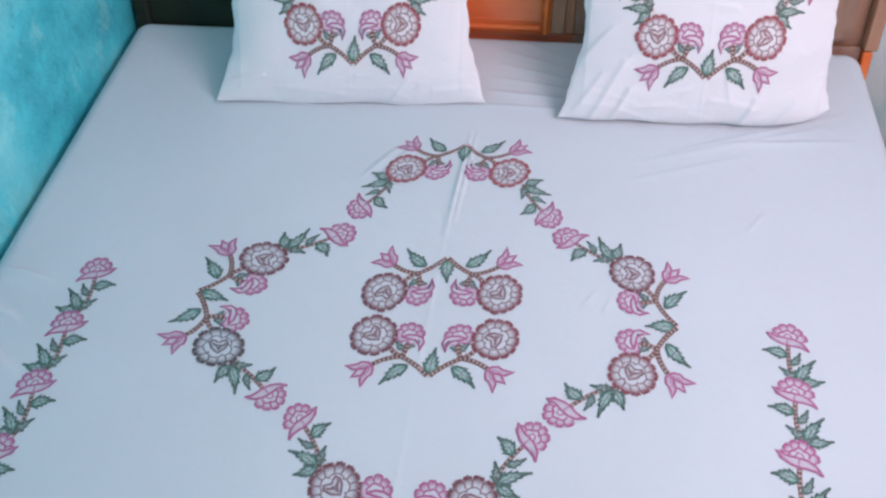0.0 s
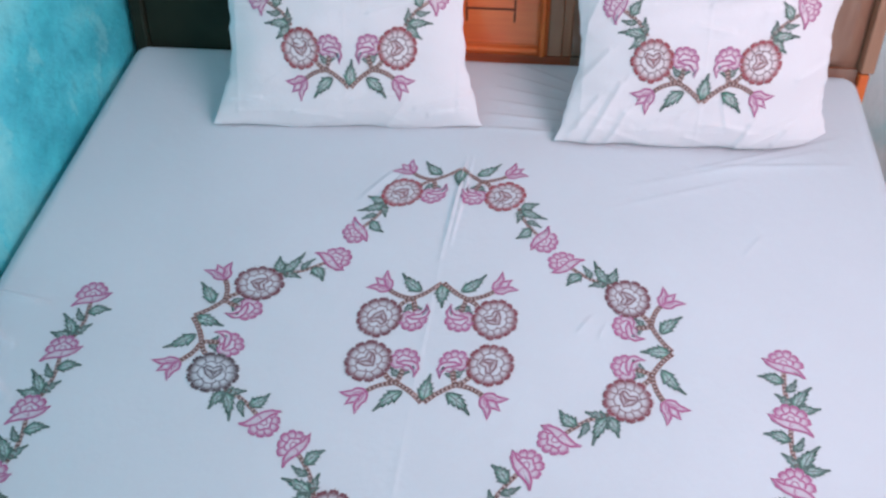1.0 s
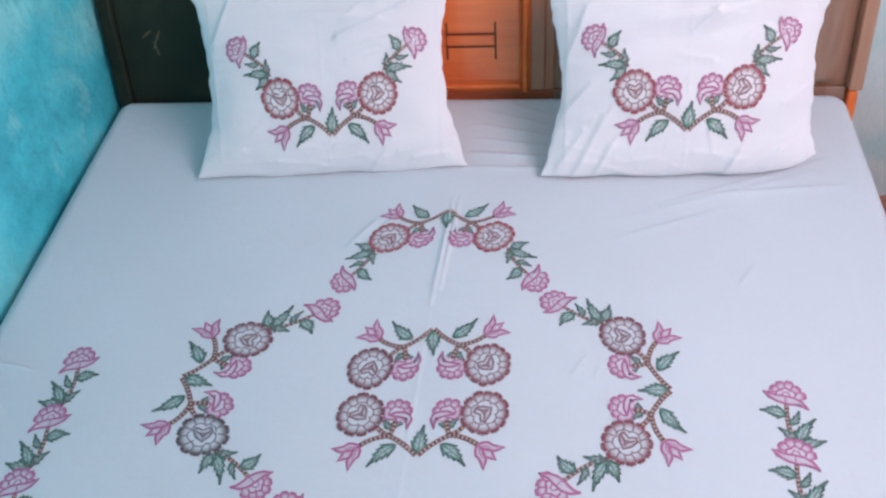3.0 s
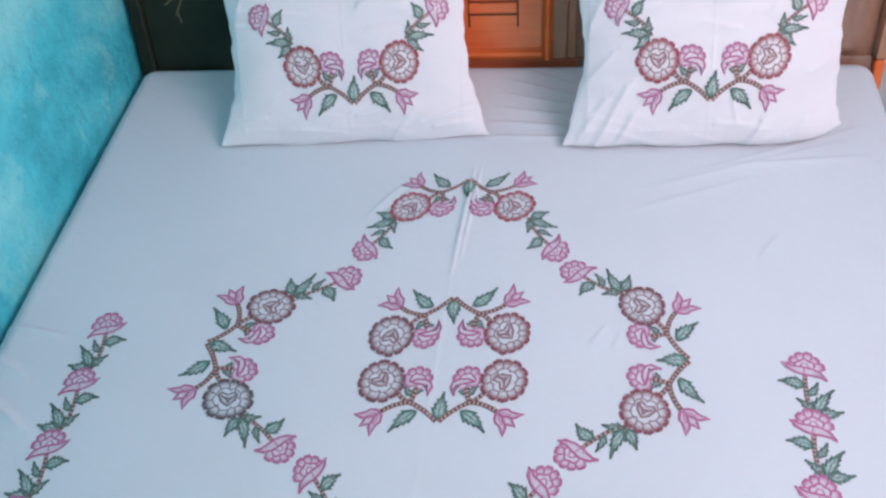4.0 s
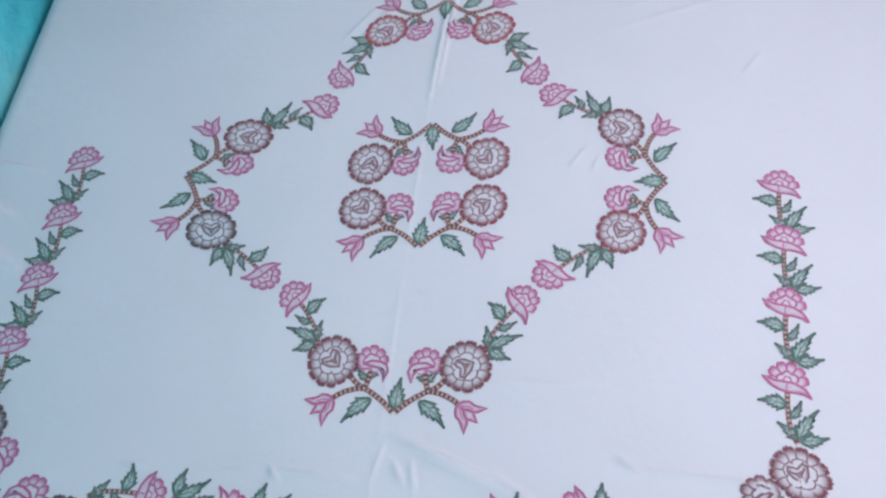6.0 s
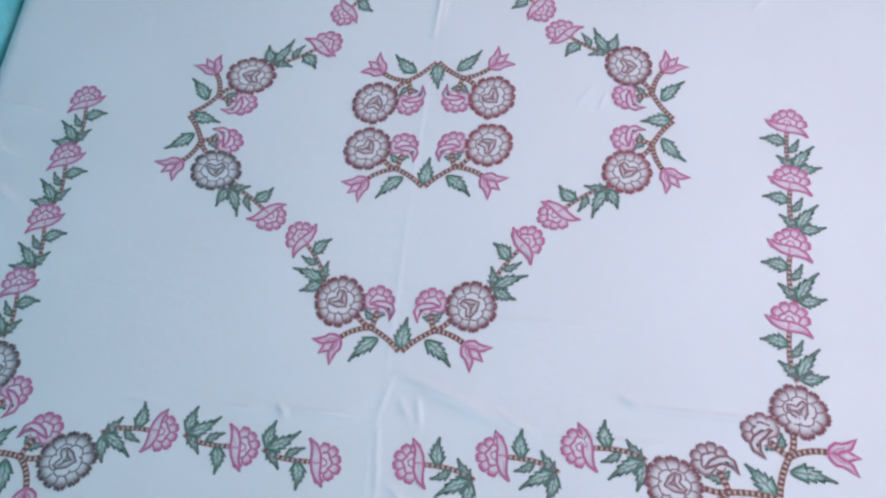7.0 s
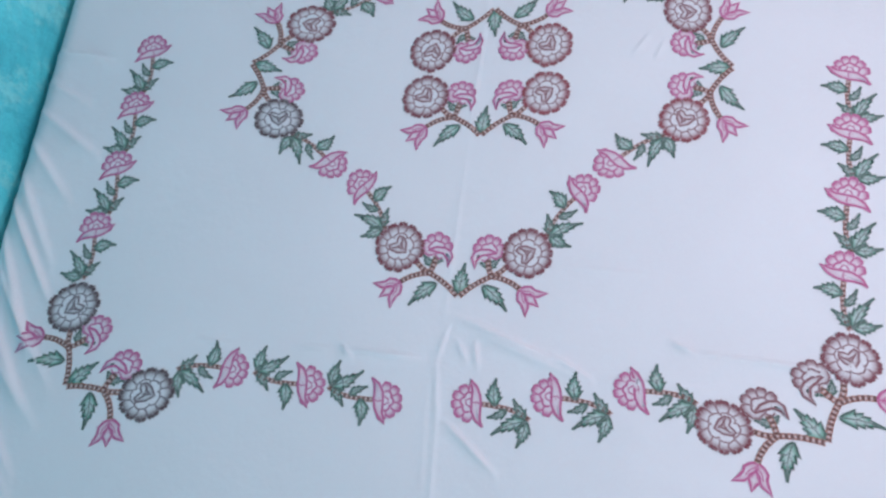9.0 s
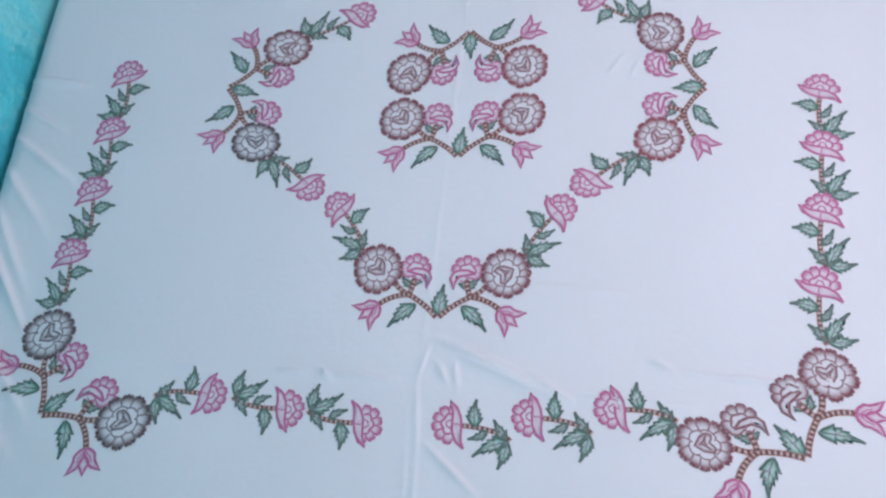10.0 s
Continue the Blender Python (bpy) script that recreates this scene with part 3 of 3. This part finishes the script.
def tulip(x0, y0, x1, y1, w):
    """A half-open bud: two outer petals that flare to points and a pointed one between them, on a small cup."""
    g = Print()
    L = math.hypot(x1 - x0, y1 - y0)
    ux, uy = (x1 - x0) / L, (y1 - y0) / L
    loc = lambda a, b: (x0 + ux * a * L - uy * b * w, y0 + uy * a * L + ux * b * w)
    side = [(0, 0), (0.10, 0.26), (0.30, 0.46), (0.52, 0.46), (0.72, 0.56), (1.02, 0.78), (0.84, 0.34), (0.60, 0.16), (0.34, 0.02)]
    petals = [side, [(a, -b) for a, b in side],
              [(0.34, 0.0), (0.52, 0.18), (0.70, 0.22), (0.88, 0.10), (1.14, 0.0), (0.88, -0.10), (0.70, -0.22), (0.52, -0.18)]]
    for p in petals:
        out = [loc(*q) for q in p]
        c = (sum(x for x, y in out) / len(out), sum(y for x, y in out) / len(out))
        g.rings(out, c, [(1.0, 0.8), (0.72, 0.28), (0.1, 0.05)], PINK)
        g.line(out + out[:1], 0.0032, PINK, 1.0, 0.35)
    g.line([loc(0.12, 0.0), loc(0.40, 0.26), loc(0.62, 0.34)], 0.0018, PINK, 0.9, 0.2)
    g.line([loc(0.12, 0.0), loc(0.40, -0.26), loc(0.62, -0.34)], 0.0018, PINK, 0.9, 0.2)
    return g


def carnation(cx, cy, face, r, flip, rng, dye=None):
    """A side-on flower: deep rounded lobes over an inner frill and a boat-shaped collar that runs out in two points."""
    dye = dye or PINK
    g = Print()
    ca, sa = math.cos(radians(face - 90)), math.sin(radians(face - 90))
    loc = lambda u, v: (cx + r * (u * flip * ca - v * sa), cy + r * (u * flip * sa + v * ca))
    lobes = 6
    fan, notches = [], []
    for k in range(lobes):
        reach = rng.uniform(0.96, 1.05)
        for f, d in ((0.0, 0.80), (0.14, 0.95), (0.34, 1.03), (0.5, 0.99), (0.66, 1.03), (0.86, 0.95)):
            a = radians(-10 + 200 * (k + f) / lobes)
            fan.append((d * reach * math.cos(a), -0.25 + 1.06 * d * reach * math.sin(a)))
        notches.append(radians(-10 + 200 * k / lobes))
    out = [loc(*p) for p in fan] + [loc(-0.6, -0.55), loc(0.0, -0.5), loc(0.6, -0.34)]
    g.rings(out, loc(0, -0.2), [(1.02, 0.40), (0.97, 1.0), (0.89, 0.58), (0.74, 0.16), (0.5, 0.10), (0.3, 0.06), (0.02, 0.05)], dye)
    g.line(out[:len(fan)], 0.0026, dye, 1.0, 0.4)
    for a in notches[1:]:
        g.line([loc(0.50 * math.cos(a), -0.2 + 0.50 * math.sin(a)), loc(0.82 * math.cos(a), -0.25 + 0.88 * math.sin(a))], 0.0026, dye, 1.0, 0.25)
    frill = []
    for a in range(0, 181, 9):
        d = 0.46 + 0.13 * abs(math.sin(radians(a * 3)))
        frill.append(loc(d * math.cos(radians(a)), -0.22 + d * math.sin(radians(a))))
    g.line(frill, 0.0028, dye, 1.0, 0.3)
    g.line([loc(-0.24, -0.24), loc(-0.12, 0.04), loc(0.08, 0.10), loc(0.26, -0.16)], 0.0022, dye, 0.95, 0.25)
    g.layer = 2
    collar = [loc(*q) for q in ((-1.12, -1.06), (-0.84, -0.58), (-0.40, -0.30), (0.14, -0.20), (0.62, -0.16), (0.94, -0.02), (1.22, 0.10), (0.90, -0.34), (0.50, -0.60), (0.04, -0.74), (-0.42, -0.78), (-0.80, -0.86))]
    g.rings(collar, loc(-0.05, -0.46), [(1.0, 0.8), (0.78, 0.22), (0.1, 0.06)], dye)
    g.line(collar + collar[:1], 0.0030, dye, 1.0, 0.35)
    g.line([loc(0.02, -0.24), loc(0.10, -0.50), loc(0.02, -0.72)], 0.0020, dye, 0.9, 0.2)
    return g


def hooked(cx, cy, r, flip, rng, dye):
    """A flower seen from the side whose last petal curls down to a hook; flip -1 mirrors it."""
    g = Print()
    loc = lambda u, v: (cx + r * u * flip, cy + r * v)
    lobes = 5
    fan, notches = [], []
    for k in range(lobes):
        reach = rng.uniform(0.96, 1.05)
        for f, d in ((0.0, 0.80), (0.15, 0.95), (0.35, 1.03), (0.5, 0.985), (0.65, 1.03), (0.85, 0.95)):
            a = radians(-8 + 190 * (k + f) / lobes)
            fan.append((d * reach * math.cos(a), 0.98 * d * reach * math.sin(a)))
        notches.append(radians(-8 + 190 * k / lobes))
    out = [loc(*p) for p in fan] + [loc(-0.86, -0.35), loc(-0.5, -0.60), loc(0.1, -0.40)]
    g.rings(out, loc(-0.1, -0.05), [(1.02, 0.40), (0.97, 1.0), (0.88, 0.58), (0.70, 0.16), (0.4, 0.05), (0.02, 0.03)], dye)
    g.line(out[:len(fan)], 0.0026, dye, 1.0, 0.4)
    for a in notches[1:]:
        g.line([loc(0.46 * math.cos(a), 0.42 * math.sin(a)), loc(0.84 * math.cos(a), 0.82 * math.sin(a))], 0.0024, dye, 1.0, 0.25)
    g.line([loc((0.44 + 0.10 * abs(math.sin(radians(a * 2.5)))) * math.cos(radians(a)), (0.40 + 0.10 * abs(math.sin(radians(a * 2.5)))) * math.sin(radians(a))) for a in range(-10, 191, 10)], 0.0026, dye, 1.0, 0.25)
    g.layer = 2
    hook = [loc(*q) for q in ((-0.55, -0.15), (0.0, 0.06), (0.55, 0.02), (0.92, -0.18), (1.06, -0.55), (0.78, -1.22), (0.74, -0.72), (0.45, -0.36), (-0.05, -0.26))]
    g.rings(hook, loc(0.55, -0.25), [(1.0, 0.6), (0.75, 0.16), (0.1, 0.04)], dye)
    g.line(hook + hook[:1], 0.0032, dye, 1.0, 0.35)
    g.line([loc(-0.5, -0.5), loc(-0.1, -0.42), loc(0.2, -0.72), loc(0.42, -0.62)], 0.0024, dye, 0.95, 0.25)
    return g


def affine(a, b, c):
    """The map that takes a bough's left rose, right rose and foot to a, b and c."""
    src = np.array([(-0.113, 0.083, 1), (0.113, 0.083, 1), (0, 0, 1)])
    m = np.linalg.solve(src, np.array([a, b, c], float))
    return lambda x, y: (x * m[0, 0] + y * m[1, 0] + m[2, 0], x * m[0, 1] + y * m[1, 1] + m[2, 1])


def bough(owner, surface, left, right, foot, dyes, rng, pinks=None, bloom=1.0):
    """Two roses, two hooked flowers, two buds and three leaves on a forked stem."""
    place = affine(left, right, foot)
    runs = []
    for s in (-1, 1):
        node = (s * 0.054, 0.039)
        runs += [bow(s * 0.002, 0.001, *node, 0.05 * s), bow(*node, s * 0.080, 0.060, -0.08 * s, 4), bow(*node, s * 0.105, 0.020, 0.08 * s, 5), bow(*node, s * 0.046, 0.070, 0.05 * s, 4)]
    st = stem(runs).make("stem_print", place, surface, owner)
    for s, dye in ((-1, dyes[0]), (1, dyes[1])):
        leaf(s * 0.040, 0.022, s * 0.080, -0.015, 0.023, 3, 0.06 * s).make("leaf_print", place, surface, st)
        tulip(s * 0.104, 0.020, s * 0.134, -0.005, 0.036).make("bud_print", place, surface, st)
        hooked(s * 0.046, 0.085, 0.0275, -s, rng, (pinks or PINK)).make("carnation_print", place, surface, st)
        leaf(s * 0.051, 0.054, s * 0.066, 0.070, 0.012, 2).make("sepal_print", place, surface, st)
        leaf(s * 0.049, 0.060, s * 0.034, 0.062, 0.010, 2).make("sepal_print", place, surface, st)
        rose(s * 0.113, 0.083, 0.0455 * bloom, 20 + rng.uniform(-30, 30) + (90 if s > 0 else 0), dye, rng).make("rose_print", place, surface, st)
    leaf(0.001, 0.006, 0.006, 0.054, 0.026, 3, 0.02, 0.35).make("leaf_print", place, surface, st)
    return st


def spray(owner, surface, at, face, scale, flip, rng, length=1.0, reach=0.106):
    """A carnation with a short leafy stem; face is the way the flower looks, in degrees."""
    ca, sa = math.cos(radians(face - 90)) * scale, math.sin(radians(face - 90)) * scale
    place = lambda x, y: (at[0] + x * flip * ca - y * length * sa, at[1] + x * flip * sa + y * length * ca)
    st = stem([bow(0.001, -0.020, 0.002, -0.078, 0.03, 6), bow(0.002, -0.078, -0.008, -reach, 0.06, 4)], 0.0075).make("stem_print", place, surface, owner)
    leaf(0.004, -0.046, 0.043, -0.040, 0.022, 3).make("leaf_print", place, surface, st)
    leaf(0.0, -0.066, -0.016, -0.040, 0.013, 2).make("leaf_print", place, surface, st)
    leaf(-0.010, -0.103, -0.040, -0.056, 0.021, 3, -0.08).make("leaf_print", place, surface, st)
    leaf(-0.010, -0.100, -0.050, -0.094, 0.020, 3, 0.06).make("leaf_print", place, surface, st)
    leaf(-0.006, -0.098, 0.018, -0.076, 0.016, 2, 0.05).make("leaf_print", place, surface, st)
    carnation(0, 0, 90, 0.031, 1, rng).make("carnation_print", place, surface, st)
    return st


rng = random.Random(4)
# medallion, diamond and border corners: rose, rose, foot of the stem
for a, b, c, dyes in (
        ((-0.106, 0.175), (0.115, 0.188), (0.007, 0.268), (ROSE_PLUM, ROSE_RED)), ((-0.111, 0.075), (0.114, 0.086), (0.000, -0.003), (ROSE_PLUM, ROSE_RED)),
        ((-0.107, 0.502), (0.114, 0.507), (0.014, 0.583), (ROSE_CRIMSON, ROSE_CRIMSON)), ((-0.127, -0.224), (0.099, -0.226), (-0.015, -0.310), (ROSE_PLUM, ROSE_PLUM)),
        ((-0.358, 0.233), (-0.393, 0.024), (-0.467, 0.144), (ROSE_PLUM, ROSE_DARK)), ((0.367, 0.259), (0.361, 0.037), (0.446, 0.143), (ROSE_PLUM, ROSE_RED)),
        ((-0.727, -0.367), (-0.550, -0.515), (-0.706, -0.512), (ROSE_DARK, ROSE_DARK))):
    bough(sheet, on_sheet, a, b, c, dyes, rng)
bough(sheet, on_sheet, (0.617, -0.378), (0.423, -0.498), (0.576, -0.511), (ROSE_PLUM, ROSE_PLUM), rng, ROSE_PLUM, 0.92)
# sprays between the boughs: flower, the rose that it springs from, mirrored or not
for at, frm, flip in (((-0.270, -0.070), (-0.393, 0.024), -1), ((-0.213, -0.103), (-0.127, -0.224), 1), ((0.233, -0.053), (0.361, 0.037), 1), ((0.191, -0.100), (0.099, -0.226), -1),
                      ((-0.214, 0.310), (-0.358, 0.233), 1), ((-0.190, 0.380), (-0.107, 0.502), -1), ((0.239, 0.338), (0.367, 0.259), -1), ((0.203, 0.387), (0.114, 0.507), 1)):
    dx, dy = at[0] - frm[0], at[1] - frm[1]
    q = math.hypot(dx, dy)
    spray(sheet, on_sheet, at, math.degrees(math.atan2(dy, dx)), 0.92, flip, rng, (q - 0.043) / 0.106 / 0.92)
# border rows
for at, face, flip, length in (
        ((-0.683, 0.180), 94, 1, 1.0), ((-0.693, 0.052), 94, 1, 1.0), ((-0.703, -0.078), 96, 1, 1.0), ((-0.719, -0.207), 93, 1, 1.0),
        ((0.642, 0.142), 87, -1, 0.95), ((0.638, 0.028), 87, -1, 0.95), ((0.628, -0.092), 86, -1, 1.03), ((0.615, -0.225), 88, -1, 1.0),
        ((-0.396, -0.461), 0, -1, 1.0), ((-0.255, -0.479), -5, 1, 1.0), ((-0.119, -0.496), -5, 1, 1.0),
        ((0.016, -0.488), 172, 1, 1.0), ((0.146, -0.469), 172, 1, 1.0), ((0.278, -0.450), 176, 1, 1.0)):
    spray(sheet, on_sheet, at, face, 1.0, flip, rng, length)


# ---- pillows ----
def pillow(name, base, slope, yaw, width, height, tuck, seed, label, taper, creases, waist=0.048):
    cy, sy, cs, ss = math.cos(radians(yaw)), math.sin(radians(yaw)), math.cos(radians(slope)), math.sin(radians(slope))
    ex, ey, en = Vector((cy, sy, 0)), Vector((-sy * cs, cy * cs, ss)), Vector((sy * ss, -cy * ss, cs))
    base = Vector(base)
    pick = random.Random(seed)
    folds = []
    for _ in range(24):
        ax, ay, turn, run = pick.uniform(-0.29, 0.29), pick.choice((pick.uniform(0.0, 0.07), pick.uniform(0.24, 0.43))), pick.gauss(12, 28), pick.uniform(0.04, 0.14)
        folds.append((ax, ay, ax + run * math.cos(radians(turn)), ay + run * math.sin(radians(turn)), pick.uniform(0.0012, 0.0032), pick.uniform(0.004, 0.008)))
    for x in (-0.255, 0.255):
        folds.append((x, 0.03, x + 0.006, 0.40, 0.0016, 0.004))
    folds.append((-0.26, 0.032, 0.24, 0.034, 0.0012, 0.004))
    folds += creases
    across = lambda v: (width / 2 - waist * math.sin(math.pi * v) ** 0.8) * (1 - taper * v)

    def local(u, v, side):
        """u -1 to 1 across, v 0 to 1 up the pillow; side 1 the front, -1 the back."""
        w2, vv = 2 * v - 1, min(1, max(0, v))
        half = across(vv)
        x = u * half + (0.007 * noise.noise(Vector((seed, v * 7, u * 0.5))) + 0.004 * noise.noise(Vector((seed + 3, v * 19, 0)))) * abs(u) ** 3
        y = v * height + (-0.006 if v < 0.5 else -0.018) * math.sin(math.pi * (u + 1) / 2) * abs(w2) ** 2 + 0.007 * noise.noise(Vector((u * 3.2, seed, 0))) * max(0, 1 - v * 6)
        if tuck and u > 0.5 and v < 0.35:
            y += 0.036 * ((u - 0.5) / 0.5) ** 2 * (1 - v / 0.35)
            x -= 0.028 * ((u - 0.5) / 0.5) ** 2 * (1 - v / 0.35)
        f = max(0, (1 - abs(u) ** 3.2) * (1 - abs(w2) ** 3.2))
        k = min(1, v / 0.28)
        n = -0.012 * k * k * (3 - 2 * k)
        puff = 0.043 if side > 0 else 0.062
        n += side * puff * f ** 0.75
        if side > 0:
            q = Vector((x * 5 + seed, y * 11, seed * 1.7))
            n += 0.006 * f ** 0.3 * noise.noise(q) + 0.0035 * noise.noise(q * 2.3) * f ** 0.2
            for ax, ay, bx, by, h, w in folds:
                dx, dy = bx - ax, by - ay
                t = min(1, max(0, ((x - ax) * dx + (y - ay) * dy) / (dx * dx + dy * dy)))
                d = math.hypot(ax + t * dx - x, ay + t * dy - y)
                over = (bx - ax) * (y - ay) - (by - ay) * (x - ax) > 0
                n += h * (math.exp(-(d / (0.7 * w)) ** 2) if over else math.exp(-d / (1.6 * w)))
            n += 0.007 * math.exp(-((v - 0.80 - 0.10 * u) / 0.05) ** 2) * (1 - u * u) - 0.005 * math.exp(-((v - 0.68 - 0.08 * u) / 0.05) ** 2) * (1 - u * u)
            n += 0.0007 * math.exp(-(x / 0.003) ** 2)
        return x, y, n

    def at(u, v, side, lift=0.0):
        x, y, n = local(u, v, side)
        return base + ex * x + ey * y + en * (n + lift)

    nu, nv = 150, 110
    vs, fs = [], []
    for side in (1, -1):
        for j in range(nv + 1):
            for i in range(nu + 1):
                vs.append(at(-1 + 2 * i / nu, j / nv, side))
    off = (nu + 1) * (nv + 1)
    for j in range(nv):
        for i in range(nu):
            a = j * (nu + 1) + i
            fs.append((a, a + 1, a + nu + 2, a + nu + 1))
            fs.append((off + a, off + a + nu + 1, off + a + nu + 2, off + a + 1))
    ob = tagged(mesh_object(name, vs, fs, [M_PILLOW], None, True, None, base), label, "pillow", "pillows on the bed")

    def surface(xs, ys, lifts):
        rows = []
        for x, y, lift in zip(xs, ys, lifts):
            v = y / height
            half = across(min(1, max(0, v)))
            rows.append(tuple(at(x / half, v, 1, lift + 0.0006)))
        return np.array(rows)

    return ob, surface


LEFT_FOLDS = [(0.04, 0.30, 0.27, 0.39, 0.006, 0.011), (-0.03, 0.355, 0.13, 0.335, 0.004, 0.009), (0.16, 0.04, 0.28, 0.07, 0.005, 0.008), (0.19, 0.025, 0.27, 0.035, 0.004, 0.006),
              (-0.27, 0.05, -0.20, 0.06, 0.004, 0.007), (-0.24, 0.30, -0.19, 0.40, 0.005, 0.009), (0.06, 0.25, 0.22, 0.285, 0.003, 0.008), (-0.12, 0.03, -0.02, 0.02, 0.003, 0.006)]
RIGHT_FOLDS = [(-0.25, 0.365, 0.05, 0.345, 0.007, 0.016), (0.05, 0.345, 0.28, 0.375, 0.007, 0.016), (-0.27, 0.02, -0.215, 0.10, 0.0045, 0.010), (-0.235, 0.0, -0.17, 0.13, 0.0055, 0.011),
               (-0.19, 0.0, -0.155, 0.07, 0.005, 0.009), (-0.26, 0.13, -0.20, 0.20, 0.0045, 0.010), (-0.25, 0.25, -0.21, 0.36, 0.0045, 0.010), (0.09, 0.0, 0.115, 0.055, 0.007, 0.008),
               (0.17, 0.01, 0.20, 0.05, 0.006, 0.008), (0.02, 0.05, 0.10, 0.04, 0.004, 0.007), (0.20, 0.15, 0.27, 0.19, 0.004, 0.009)]
for base, slope, yaw, width, tuck, seed, label, mid, apart, taper, creases in (
        ((-0.263, 0.702, 0.557), 56, 3.5, 0.635, False, 1.3, "white pillow with a printed rose spray, propped against the headboard", (0.011, 0.090), 0.109, 0.045, LEFT_FOLDS),
        ((0.519, 0.690, 0.562), 60, 1.5, 0.615, True, 5.1, "white pillow with a tucked corner and a printed rose spray", (0.001, 0.103), 0.112, -0.025, RIGHT_FOLDS)):
    ob, surf = pillow("pillow", base, slope, yaw, width, 0.435, tuck, seed, label, taper, creases)
    mx, my = mid
    bough(ob, surf, (mx - apart, my + 0.082), (mx + apart, my + 0.084), (mx, my - 0.003), (ROSE_CRIMSON, ROSE_CRIMSON), rng)
    for s in (-1, 1):
        spray(ob, surf, (mx + s * 0.198, my + 0.196), 90 - s * 52, 0.92, -s, rng, 0.98)

# ---- floor tiles beside the bed ----
TILE = 0.306
tile_bm = box_bm(-TILE / 2 + 0.002, TILE / 2 - 0.002, -TILE / 2 + 0.002, TILE / 2 - 0.002, -0.006, 0.0, 0.0012, 1)
tile_me = bpy.data.meshes.new("tile")
tile_bm.to_mesh(tile_me)
tile_bm.free()
tile_me.materials.append(M_TILE)
for i in range(8):
    for j in range(14):
        ob = new("tile", tile_me)
        ob.parent = floor
        ob.location = (WALL_L + TILE * (i + 0.5), WALL_B - TILE * (j + 0.5), FLOOR + 0.002)
